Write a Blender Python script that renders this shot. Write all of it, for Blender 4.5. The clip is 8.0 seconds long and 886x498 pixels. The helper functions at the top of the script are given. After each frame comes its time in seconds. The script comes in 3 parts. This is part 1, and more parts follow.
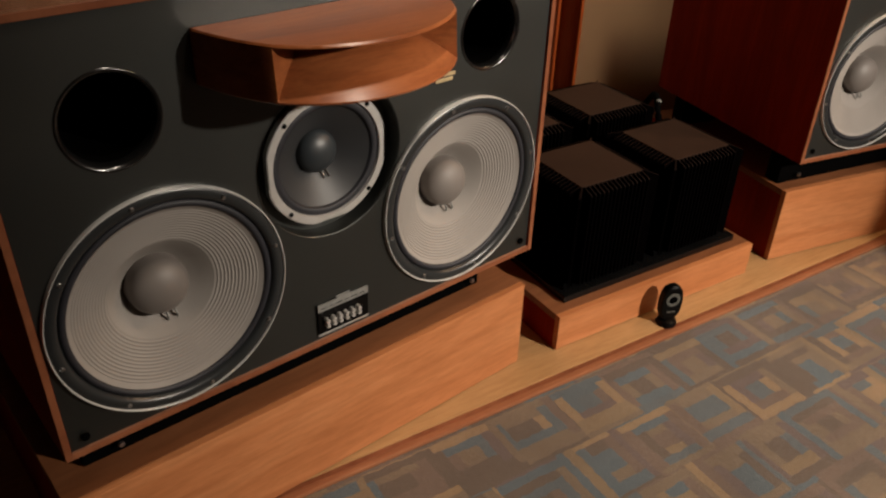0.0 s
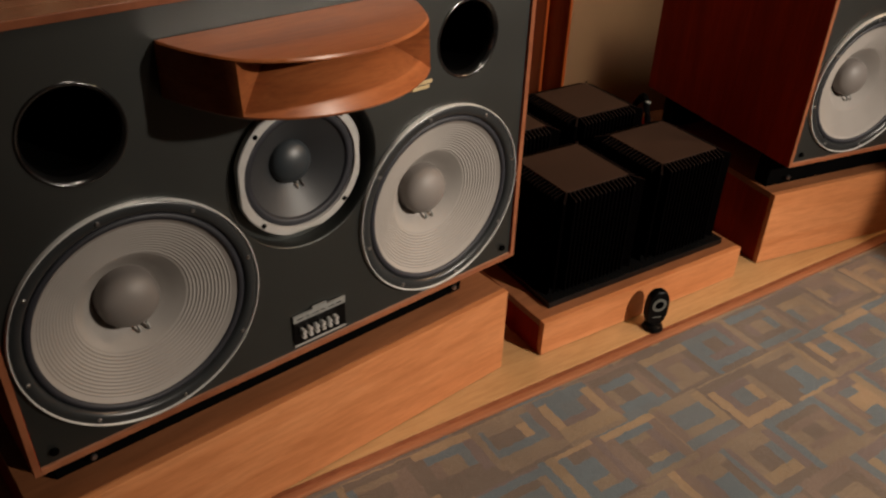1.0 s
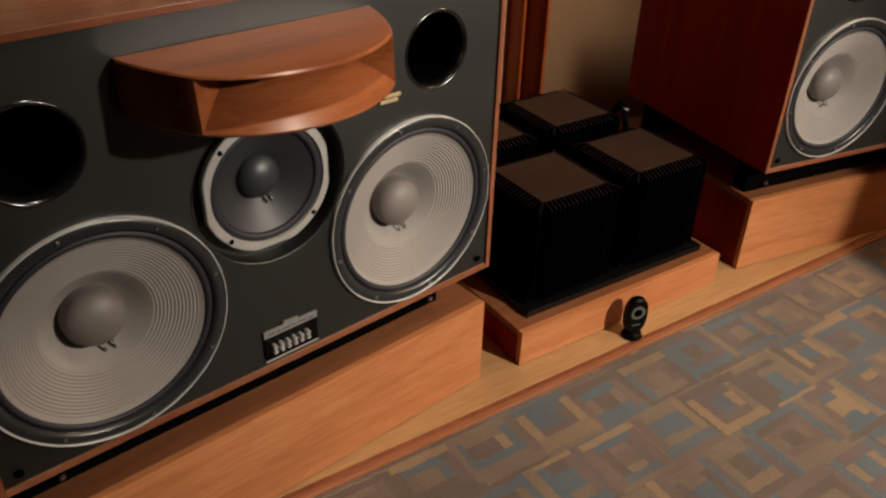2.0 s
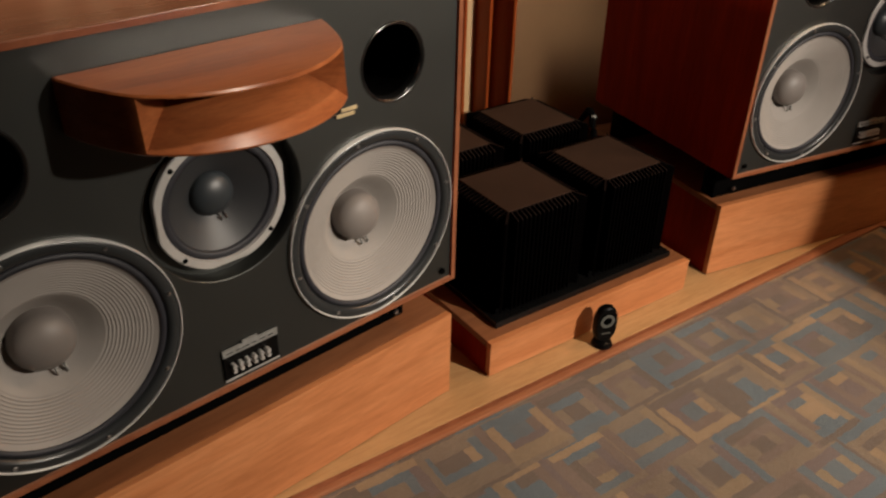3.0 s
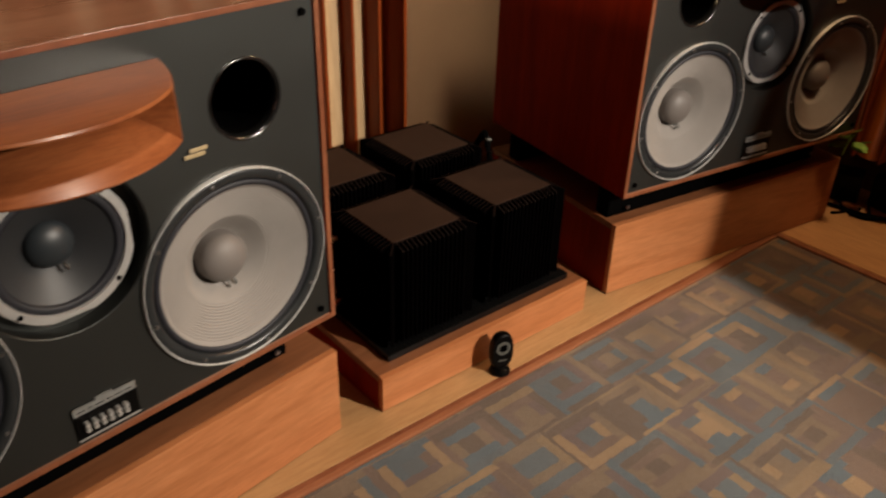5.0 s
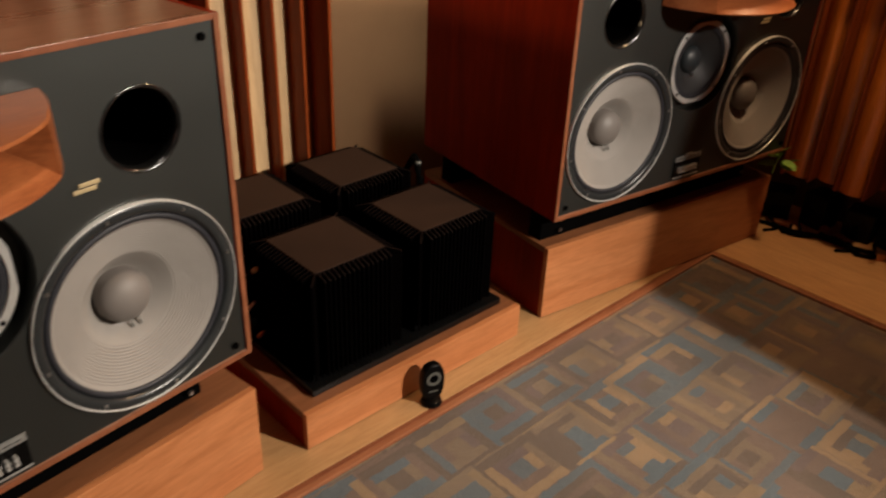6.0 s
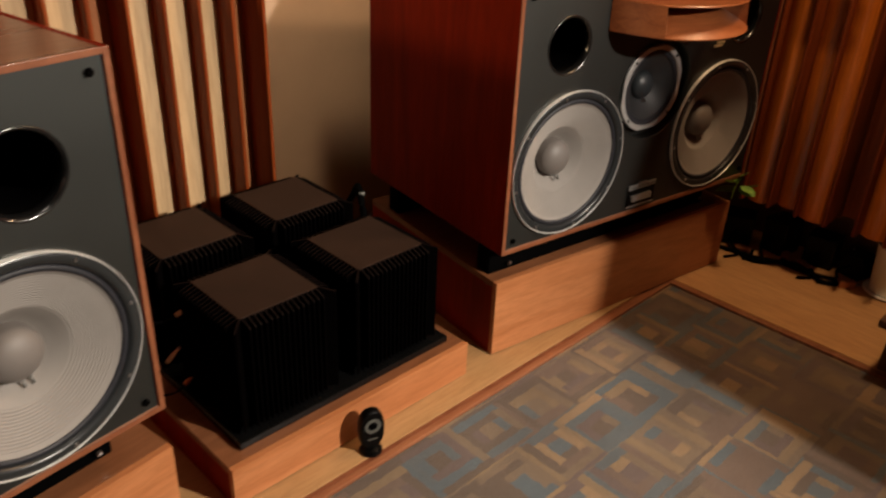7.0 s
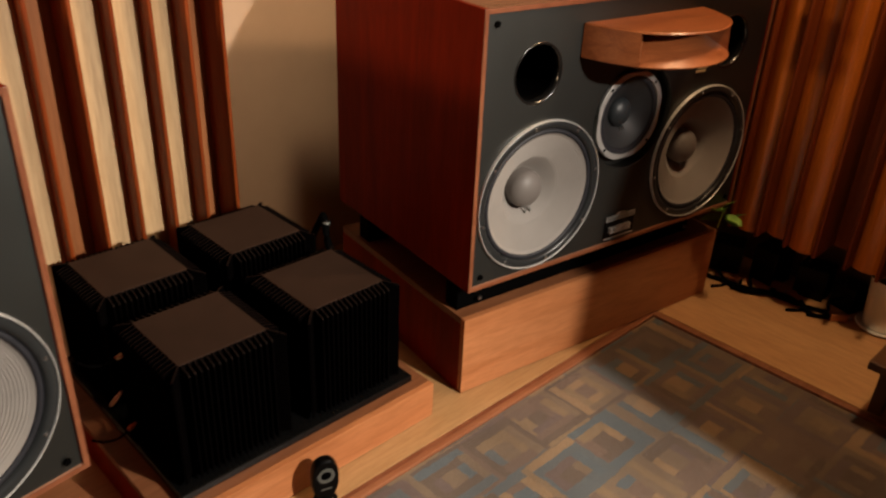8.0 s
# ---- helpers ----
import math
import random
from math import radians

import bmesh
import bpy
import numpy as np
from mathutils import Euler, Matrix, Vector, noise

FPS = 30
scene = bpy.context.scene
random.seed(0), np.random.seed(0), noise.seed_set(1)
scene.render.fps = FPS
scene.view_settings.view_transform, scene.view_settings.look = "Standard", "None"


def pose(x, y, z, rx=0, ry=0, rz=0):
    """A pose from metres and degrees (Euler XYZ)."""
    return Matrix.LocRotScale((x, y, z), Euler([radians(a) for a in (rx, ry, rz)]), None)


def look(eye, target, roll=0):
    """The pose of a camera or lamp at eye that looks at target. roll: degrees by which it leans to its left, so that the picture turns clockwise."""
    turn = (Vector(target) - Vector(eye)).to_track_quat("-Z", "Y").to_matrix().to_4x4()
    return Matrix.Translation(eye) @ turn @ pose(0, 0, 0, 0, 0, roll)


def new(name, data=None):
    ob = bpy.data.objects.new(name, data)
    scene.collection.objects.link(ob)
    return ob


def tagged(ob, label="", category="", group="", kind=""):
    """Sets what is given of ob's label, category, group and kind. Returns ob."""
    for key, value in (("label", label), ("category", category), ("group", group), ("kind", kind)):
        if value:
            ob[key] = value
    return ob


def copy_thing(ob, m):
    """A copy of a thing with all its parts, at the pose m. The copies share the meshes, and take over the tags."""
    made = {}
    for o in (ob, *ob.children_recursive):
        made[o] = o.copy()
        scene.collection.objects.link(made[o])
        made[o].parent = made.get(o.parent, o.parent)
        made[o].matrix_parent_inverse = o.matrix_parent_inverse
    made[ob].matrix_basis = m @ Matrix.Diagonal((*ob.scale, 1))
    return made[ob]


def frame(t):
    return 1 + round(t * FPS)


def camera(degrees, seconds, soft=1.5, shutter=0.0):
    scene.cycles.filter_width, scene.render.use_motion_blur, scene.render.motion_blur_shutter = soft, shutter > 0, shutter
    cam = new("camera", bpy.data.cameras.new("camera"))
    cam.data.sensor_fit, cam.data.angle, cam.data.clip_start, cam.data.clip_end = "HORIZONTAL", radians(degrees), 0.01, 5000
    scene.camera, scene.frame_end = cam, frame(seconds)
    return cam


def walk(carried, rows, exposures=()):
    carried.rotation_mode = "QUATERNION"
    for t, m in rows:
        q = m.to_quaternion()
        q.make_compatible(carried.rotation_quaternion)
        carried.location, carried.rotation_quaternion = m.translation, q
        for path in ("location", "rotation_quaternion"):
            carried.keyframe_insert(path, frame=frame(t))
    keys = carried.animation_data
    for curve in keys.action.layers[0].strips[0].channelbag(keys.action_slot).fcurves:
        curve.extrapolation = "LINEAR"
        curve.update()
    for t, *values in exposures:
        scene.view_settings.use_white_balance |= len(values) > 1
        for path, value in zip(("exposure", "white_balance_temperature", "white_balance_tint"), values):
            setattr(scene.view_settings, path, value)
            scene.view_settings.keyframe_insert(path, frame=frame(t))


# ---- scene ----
cam = camera(57.35, 8.0, soft=2.3, shutter=0.9)
ROWS = [
    (0.0, -1.5216, -1.2824, 1.5395, -33.19, -32.00, 2.01),
    (0.5, -1.4920, -1.2714, 1.5541, -33.22, -32.51, 2.19),
    (1.0, -1.4598, -1.2757, 1.5625, -33.18, -32.56, 2.06),
    (1.5, -1.4369, -1.2825, 1.5691, -33.38, -32.43, 1.89),
    (3.0, -1.3595, -1.2897, 1.5789, -35.24, -31.78, 1.42),
    (3.5, -1.3292, -1.2969, 1.5825, -36.13, -31.58, 1.41),
    (4.0, -1.2902, -1.3028, 1.5872, -37.49, -31.40, 1.52),
    (4.5, -1.2390, -1.3277, 1.5962, -38.42, -31.14, 1.34),
    (6.0, -1.0801, -1.3168, 1.5887, -43.76, -29.36, 2.25),
    (6.5, -1.0062, -1.2970, 1.5873, -45.04, -28.81, 2.43),
    (7.0, -0.8991, -1.2869, 1.5897, -45.45, -28.32, 2.45),
    (7.5, -0.7995, -1.2715, 1.6052, -45.41, -28.26, 2.68),
    (8.0, -0.7017, -1.2657, 1.6160, -44.83, -28.00, 2.52),
]
EXPOSURES = [(0.0, -0.06), (4.5, -0.08), (6.5, -0.05), (8.0, 0.0)]
walk(cam, [(t, pose(x, y, z, 0, 0, yaw) @ pose(0, 0, 0, 90 + pitch) @ pose(0, 0, 0, 0, 0, roll)) for t, x, y, z, yaw, pitch, roll in ROWS], EXPOSURES)

# ---- light: one warm lamp high up across the room, four added fills, a faint glow from the rest of it ----
world = bpy.data.worlds.new("world")
scene.world = world
world.use_nodes = True
world.node_tree.nodes["Background"].inputs[0].default_value = (0.9, 0.75, 0.6, 1)
world.node_tree.nodes["Background"].inputs[1].default_value = 0.004


def lamp(name, place, watts, colour, radius, target=None, cone=0.0):
    data = bpy.data.lights.new(name, "SPOT" if target else "POINT")
    data.energy, data.color, data.shadow_soft_size = watts, colour, radius
    ob = new(name, data)
    ob.location = place
    if target:
        data.spot_size, data.spot_blend = radians(cone), 1.0
        ob.matrix_world = look(place, target)
    return ob


lamp("shaded_lamp", (1.15, -2.9, 2.25), 850, (1.0, 0.88, 0.75), 0.05, (0.0, 0.2, 0.25), 58)
# added fills with no known source: wall, cabinet side, loudspeaker top, right corner
lamp("wall_fill", (0.83, 0.22, 2.55), 112, (1.0, 0.74, 0.48), 0.12, (0.45, 1.2, 0.9), 70)
lamp("side_fill", (-2.2, 0.3, 1.60), 85, (1.0, 0.68, 0.40), 0.10, (0.7, 0.6, 1.05), 46)
lamp("top_fill", (-0.6, -0.42, 2.55), 46, (1.0, 0.84, 0.68), 0.06, (-1.0, 0.02, 1.15), 50)
lamp("corner_fill", (1.75, -0.65, 2.5), 74, (1.0, 0.66, 0.37), 0.1)


# ---- materials ----
def nodes_of(mat):
    mat.use_nodes = True
    t = mat.node_tree
    return t, t.nodes["Principled BSDF"]


def link(t, a, b):
    t.links.new(a, b)


def node(t, kind, **props):
    n = t.nodes.new(kind)
    for k, v in props.items():
        if k in n.inputs:
            n.inputs[k].default_value = v
    return n


def ramp(t, stops, constant=False):
    n = t.nodes.new("ShaderNodeValToRGB")
    e = n.color_ramp.elements
    while len(e) < len(stops):
        e.new(0.5)
    for el, (at, col) in zip(e, stops):
        el.position, el.color = at, (*col, 1)
    if constant:
        n.color_ramp.interpolation = "CONSTANT"
    return n


def coords(t, scale, vary=True):
    """Object coordinates, stretched, and shifted a little from object to object."""
    tc = t.nodes.new("ShaderNodeTexCoord")
    mp = t.nodes.new("ShaderNodeMapping")
    mp.inputs["Scale"].default_value = scale
    link(t, tc.outputs["Object"], mp.inputs["Vector"])
    if vary:
        oi = t.nodes.new("ShaderNodeObjectInfo")
        mul = t.nodes.new("ShaderNodeMath")
        mul.operation = "MULTIPLY"
        mul.inputs[1].default_value = 37.0
        link(t, oi.outputs["Random"], mul.inputs[0])
        cb = t.nodes.new("ShaderNodeCombineXYZ")
        for i in range(3):
            link(t, mul.outputs[0], cb.inputs[i])
        link(t, cb.outputs[0], mp.inputs["Location"])
    return mp.outputs["Vector"]


def bump(t, bsdf, height, strength, distance=0.002):
    b = t.nodes.new("ShaderNodeBump")
    b.inputs["Strength"].default_value = strength
    b.inputs["Distance"].default_value = distance
    link(t, height, b.inputs["Height"])
    link(t, b.outputs["Normal"], bsdf.inputs["Normal"])


def wood(name, dark, mid, light, grain=(1.2, 14, 14), rough=0.4, coat=0.0, spec=0.35):
    """Veneer: long soft figure, fine pores along the grain, slightly uneven gloss."""
    mat = bpy.data.materials.new(name)
    t, b = nodes_of(mat)
    v = coords(t, grain)
    n1 = node(t, "ShaderNodeTexNoise", Scale=1.0, Detail=5.0, Roughness=0.6, Distortion=1.2)
    link(t, v, n1.inputs["Vector"])
    r = ramp(t, [(0.28, dark), (0.5, mid), (0.74, light)])
    link(t, n1.outputs["Fac"], r.inputs["Fac"])
    v2 = coords(t, tuple(g * 9 for g in grain))
    n2 = node(t, "ShaderNodeTexNoise", Scale=1.0, Detail=3.0, Roughness=0.7)
    link(t, v2, n2.inputs["Vector"])
    r2 = ramp(t, [(0.35, (0.72, 0.68, 0.64)), (0.6, (1, 1, 1))])
    link(t, n2.outputs["Fac"], r2.inputs["Fac"])
    mix = t.nodes.new("ShaderNodeMix")
    mix.data_type, mix.blend_type = "RGBA", "MULTIPLY"
    mix.inputs[0].default_value = 0.6
    link(t, r.outputs["Color"], mix.inputs[6])
    link(t, r2.outputs["Color"], mix.inputs[7])
    link(t, mix.outputs[2], b.inputs["Base Color"])
    mr = t.nodes.new("ShaderNodeMapRange")
    mr.inputs[3].default_value, mr.inputs[4].default_value = rough - 0.08, rough + 0.1
    link(t, n1.outputs["Fac"], mr.inputs[0])
    link(t, mr.outputs[0], b.inputs["Roughness"])
    b.inputs["Coat Weight"].default_value = coat
    b.inputs["Specular IOR Level"].default_value = spec
    b.inputs["Coat Roughness"].default_value = 0.25
    bump(t, b, n2.outputs["Fac"], 0.15, 0.001)
    return mat


def paint(name, colour, rough=0.5, metal=0.0, spread=0.12, scale=9.0, fine=220.0, relief=0.15, spec=0.5):
    """Paint, plastic or metal with cloudy tone, dust and a fine tooth."""
    mat = bpy.data.materials.new(name)
    t, b = nodes_of(mat)
    v = coords(t, (1, 1, 1))
    n = node(t, "ShaderNodeTexNoise", Scale=scale, Detail=4.0, Roughness=0.6)
    link(t, v, n.inputs["Vector"])
    lo = tuple(c * (1 - spread) for c in colour)
    hi = tuple(min(1, c * (1 + spread)) for c in colour)
    r = ramp(t, [(0.3, lo), (0.7, hi)])
    link(t, n.outputs["Fac"], r.inputs["Fac"])
    link(t, r.outputs["Color"], b.inputs["Base Color"])
    mr = t.nodes.new("ShaderNodeMapRange")
    mr.inputs[3].default_value, mr.inputs[4].default_value = max(0.03, rough - 0.07), min(1, rough + 0.07)
    link(t, n.outputs["Fac"], mr.inputs[0])
    link(t, mr.outputs[0], b.inputs["Roughness"])
    b.inputs["Metallic"].default_value = metal
    b.inputs["Specular IOR Level"].default_value = spec
    f = node(t, "ShaderNodeTexNoise", Scale=fine, Detail=2.0)
    link(t, v, f.inputs["Vector"])
    bump(t, b, f.outputs["Fac"], relief, 0.0008)
    return mat


def carpet_material():
    """Loop pile woven in small nested rectangles: brown, tan, slate and blue."""
    mat = bpy.data.materials.new("carpet_pile")
    t, b = nodes_of(mat)

    def m(op, *args):
        n = t.nodes.new("ShaderNodeMath")
        n.operation = op
        for i, a in enumerate(args):
            if isinstance(a, (int, float)):
                n.inputs[i].default_value = a
            else:
                link(t, a, n.inputs[i])
        return n.outputs[0]

    def vec(*args):
        n = t.nodes.new("ShaderNodeCombineXYZ")
        for i, a in enumerate(args):
            if isinstance(a, (int, float)):
                n.inputs[i].default_value = a
            else:
                link(t, a, n.inputs[i])
        return n.outputs[0]

    def white(v):
        n = t.nodes.new("ShaderNodeTexWhiteNoise")
        n.noise_dimensions = "3D"
        link(t, v, n.inputs["Vector"])
        return n.outputs["Value"], n.outputs["Color"]

    tc = t.nodes.new("ShaderNodeTexCoord")
    wob = node(t, "ShaderNodeTexNoise", Scale=38.0, Detail=2.0)
    link(t, tc.outputs["Object"], wob.inputs["Vector"])
    sep = t.nodes.new("ShaderNodeSeparateXYZ")
    link(t, tc.outputs["Object"], sep.inputs[0])
    shake = m("MULTIPLY", m("SUBTRACT", wob.outputs["Fac"], 0.5), 0.075)
    SIZE = 0.195
    x = m("ADD", m("DIVIDE", sep.outputs[0], SIZE), shake)
    y = m("ADD", m("DIVIDE", sep.outputs[1], SIZE), shake)
    row = m("FLOOR", y)
    x = m("ADD", x, m("MULTIPLY", row, 0.37))
    cx, cy = m("FLOOR", x), row
    u, v = m("SUBTRACT", x, cx), m("SUBTRACT", y, cy)
    r1, rc = white(vec(cx, cy, 0.0))
    s = t.nodes.new("ShaderNodeSeparateXYZ")
    link(t, rc, s.inputs[0])
    ou = m("ADD", 0.38, m("MULTIPLY", s.outputs[0], 0.24))
    ov = m("ADD", 0.38, m("MULTIPLY", s.outputs[1], 0.24))
    du, dv = m("SUBTRACT", u, ou), m("SUBTRACT", v, ov)
    au, av = m("ABSOLUTE", du), m("MULTIPLY", m("ABSOLUTE", dv), m("ADD", 0.8, m("MULTIPLY", s.outputs[2], 0.5)))
    ru, rv = m("FLOOR", m("MULTIPLY", au, 6.4)), m("FLOOR", m("MULTIPLY", av, 6.4))
    ring = m("MAXIMUM", ru, rv)
    swap = m("GREATER_THAN", r1, 0.5)
    wide = m("GREATER_THAN", m("ADD", ru, m("MULTIPLY", swap, 0.5)), rv)
    inside = m("LESS_THAN", ring, 0.5)
    corner = m("GREATER_THAN", m("ADD", m("MULTIPLY", wide, du), m("MULTIPLY", m("SUBTRACT", 1.0, wide), dv)), 0.0)
    flip, _ = white(vec(cx, cy, m("ADD", ring, 11.0)))
    arms = m("ADD", m("MULTIPLY", corner, m("GREATER_THAN", flip, 0.12)), m("MULTIPLY", wide, 2.0))
    pair = m("MULTIPLY", m("SUBTRACT", 1.0, inside), arms)
    val, _ = white(vec(m("ADD", cx, m("MULTIPLY", ring, 7.3)), m("ADD", cy, m("MULTIPLY", pair, 3.1)), ring))
    pal = ramp(t, [(0.0, (0.105, 0.074, 0.052)), (0.17, (0.16, 0.112, 0.070)), (0.34, (0.086, 0.101, 0.108)), (0.46, (0.138, 0.092, 0.066)),
                   (0.62, (0.24, 0.155, 0.080)), (0.72, (0.118, 0.082, 0.070)), (0.81, (0.080, 0.102, 0.115)), (0.93, (0.195, 0.132, 0.072))], True)
    link(t, val, pal.inputs["Fac"])
    pile = node(t, "ShaderNodeTexNoise", Scale=420.0, Detail=2.0)
    link(t, tc.outputs["Object"], pile.inputs["Vector"])
    soil = node(t, "ShaderNodeTexNoise", Scale=3.0, Detail=4.0)
    link(t, tc.outputs["Object"], soil.inputs["Vector"])
    pr = ramp(t, [(0.3, (0.7, 0.7, 0.7)), (0.7, (1.15, 1.15, 1.15))])
    link(t, pile.outputs["Fac"], pr.inputs["Fac"])
    sr = ramp(t, [(0.3, (0.72, 0.69, 0.66)), (0.7, (1.12, 1.12, 1.12))])
    link(t, soil.outputs["Fac"], sr.inputs["Fac"])
    last = pal.outputs["Color"]
    for other in (pr, sr):
        mix = t.nodes.new("ShaderNodeMix")
        mix.data_type, mix.blend_type = "RGBA", "MULTIPLY"
        mix.inputs[0].default_value = 1.0
        link(t, last, mix.inputs[6])
        link(t, other.outputs["Color"], mix.inputs[7])
        last = mix.outputs[2]
    link(t, last, b.inputs["Base Color"])
    b.inputs["Roughness"].default_value = 0.95
    b.inputs["Sheen Weight"].default_value = 0.25
    bump(t, b, pile.outputs["Fac"], 0.6, 0.003)
    return mat


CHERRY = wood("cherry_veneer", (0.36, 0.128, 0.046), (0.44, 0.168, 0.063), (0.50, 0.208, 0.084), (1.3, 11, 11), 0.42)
RETURN = wood("honey_floor_border", (0.50, 0.27, 0.112), (0.56, 0.31, 0.132), (0.60, 0.345, 0.155), (9, 1.0, 9), 0.38)
PLATFORM = wood("pale_maple_floor", (0.37, 0.203, 0.084), (0.41, 0.232, 0.099), (0.45, 0.260, 0.116), (1.0, 9, 9), 0.38)
# walnut for faces turned from the lamp, their shade put into the colour
WALNUT_SHADE = wood("red_walnut_shaded", (0.165, 0.0105, 0.002), (0.22, 0.0155, 0.003), (0.275, 0.022, 0.004), (9, 9, 0.9), 0.45, 0.0, 0.05)
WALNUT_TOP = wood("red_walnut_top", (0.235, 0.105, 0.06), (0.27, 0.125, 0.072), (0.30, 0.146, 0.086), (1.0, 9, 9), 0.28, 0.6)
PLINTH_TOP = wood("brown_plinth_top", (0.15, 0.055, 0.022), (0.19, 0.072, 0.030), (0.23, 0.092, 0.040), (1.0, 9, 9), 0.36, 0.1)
EDGE = wood("walnut_edging", (0.16, 0.046, 0.020), (0.215, 0.072, 0.032), (0.27, 0.10, 0.046), (3, 3, 3), 0.4)
HORN = wood("oiled_horn_wood", (0.20, 0.055, 0.018), (0.30, 0.092, 0.030), (0.38, 0.13, 0.045), (2.2, 12, 30), 0.33, 0.2)
TRIM = wood("reddish_edge_trim", (0.20, 0.07, 0.03), (0.28, 0.105, 0.048), (0.34, 0.14, 0.065), (1.5, 20, 20), 0.45)
FIN = wood("dark_fin_wood", (0.14, 0.024, 0.005), (0.20, 0.040, 0.008), (0.26, 0.062, 0.014), (14, 14, 0.8), 0.4, 0.05, 0.15)
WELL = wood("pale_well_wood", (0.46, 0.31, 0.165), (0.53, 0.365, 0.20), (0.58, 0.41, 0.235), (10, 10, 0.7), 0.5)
# well wood darkened and reddened to hold the shade of the deep wells
DEEP_SHADE = wood("shaded_well_wood", (0.25, 0.090, 0.032), (0.32, 0.120, 0.045), (0.37, 0.148, 0.058), (10, 10, 0.7), 0.5, 0.0, 0.2)
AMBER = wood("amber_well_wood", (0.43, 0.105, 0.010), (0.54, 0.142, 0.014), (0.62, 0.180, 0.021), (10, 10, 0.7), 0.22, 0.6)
BAFFLE = paint("charcoal_baffle_paint", (0.0056, 0.0055, 0.0049), 0.46, 0.0, 0.14, 3.0, 700, 0.08, 0.8)
BAFFLE.node_tree.nodes["Principled BSDF"].inputs["Specular Tint"].default_value = (0.94, 1.0, 0.96, 1)
CONE = paint("pale_pulp_cone", (0.240, 0.219, 0.200), 0.75, 0.0, 0.06, 10, 300, 0.2)
CAP = paint("dust_cap_pulp", (0.145, 0.128, 0.117), 0.55, 0.0, 0.06, 8, 300, 0.1)
DARKCONE = paint("dark_pulp_cone", (0.022, 0.023, 0.025), 0.5, 0.0, 0.1, 8, 300, 0.2)
DARKCAP = paint("dark_cap", (0.022, 0.027, 0.031), 0.42, 0.0, 0.1, 8, 300, 0.1)
SURROUND = paint("surround_foam", (0.010, 0.0105, 0.015), 0.6, 0.0, 0.15, 20, 300, 0.3)
FRAME = paint("cast_frame_black", (0.018, 0.020, 0.021), 0.3, 0.0, 0.12, 10, 300, 0.2)
CHROME = paint("worn_chrome", (0.62, 0.62, 0.60), 0.32, 0.35, 0.08, 30, 200, 0.05)
SILVER = paint("cast_aluminium", (0.58, 0.57, 0.55), 0.42, 0.6, 0.08, 25, 300, 0.15)
STEEL = paint("screw_steel", (0.45, 0.45, 0.45), 0.3, 1.0, 0.1, 40, 200, 0.05)
BLACK = paint("black_lacquer", (0.0016, 0.0015, 0.0015), 0.35, 0.0, 0.2, 12, 300, 0.1, 0.12)
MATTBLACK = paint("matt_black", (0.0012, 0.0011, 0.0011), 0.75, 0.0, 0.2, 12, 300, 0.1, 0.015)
# fin metal twice: near black for shaded sides, lighter for tops facing the light
FINSHADE = paint("fin_metal_shaded", (0.0011, 0.0008, 0.0008), 0.7, 0.0, 0.15, 20, 300, 0.1, 0.004)
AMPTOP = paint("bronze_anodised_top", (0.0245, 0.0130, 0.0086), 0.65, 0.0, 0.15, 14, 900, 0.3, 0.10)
FINLIT = paint("fin_metal_lit", (0.0050, 0.0027, 0.0022), 0.6, 0.0, 0.15, 20, 300, 0.1, 0.05)
GOLD = paint("brushed_gold", (0.50, 0.39, 0.22), 0.4, 0.3, 0.06, 30, 300, 0.1)
PLASTER = paint("warm_plaster", (0.50, 0.355, 0.245), 0.8, 0.0, 0.08, 2.5, 160, 0.3)
PANEL = wood("wall_panelling", (0.07, 0.03, 0.014), (0.10, 0.045, 0.02), (0.13, 0.06, -0.001), (10, 10, 0.7), 0.5)
CEIL = paint("ceiling_paint", (0.22, 0.17, 0.13), 0.85, 0.0, 0.05, 2.0, 160, 0.2)
CERAMIC = paint("white_ceramic", (0.80, 0.78, 0.72), 0.35, 0.0, 0.05, 8, 300, 0.05)
LEAF = paint("leaf_green", (0.20, 0.36, 0.05), 0.5, 0.0, 0.25, 25, 300, 0.2)
SOIL = paint("dark_soil", (0.03, 0.02, 0.014), 0.95, 0.0, 0.3, 60, 200, 0.8)
GLOSSBLACK = paint("polished_black_slab", (0.003, 0.003, 0.003), 0.22, 0.0, 0.2, 12, 300, 0.03, 0.3)
GREYRING = paint("grey_ring_plastic", (0.085, 0.085, 0.075), 0.4, 0.0, 0.1, 30, 300, 0.1)
COPPER = paint("copper_plug", (0.50, 0.22, 0.10), 0.4, 0.6, 0.1, 30, 300, 0.1)
PORT = paint("glossy_port_plastic", (0.006, 0.006, 0.006), 0.2, 0.0, 0.15, 20, 300, 0.05, 0.9)
STRIP = paint("grey_label_strip", (0.21, 0.21, 0.20), 0.45, 0.2, 0.15, 60, 300, 0.1)
CARPET = carpet_material()


# ---- mesh helpers ----
def finish(name, bm, material, smooth=None):
    bmesh.ops.recalc_face_normals(bm, faces=bm.faces)
    me = bpy.data.meshes.new(name)
    bm.to_mesh(me)
    bm.free()
    for mat in (material if isinstance(material, (list, tuple)) else [material]):
        me.materials.append(mat)
    if smooth is not None:
        me.polygons.foreach_set("use_smooth", [True] * len(me.polygons))
        me.set_sharp_from_angle(angle=radians(smooth))
    return me


def part(name, bm, material, parent, label="", smooth=None, at=None):
    ob = new(name, bm if isinstance(bm, bpy.types.Mesh) else finish(name, bm, material, smooth))
    ob.parent = parent
    if at is not None:
        ob.matrix_local = at
    if label:
        tagged(ob, label)
    return ob


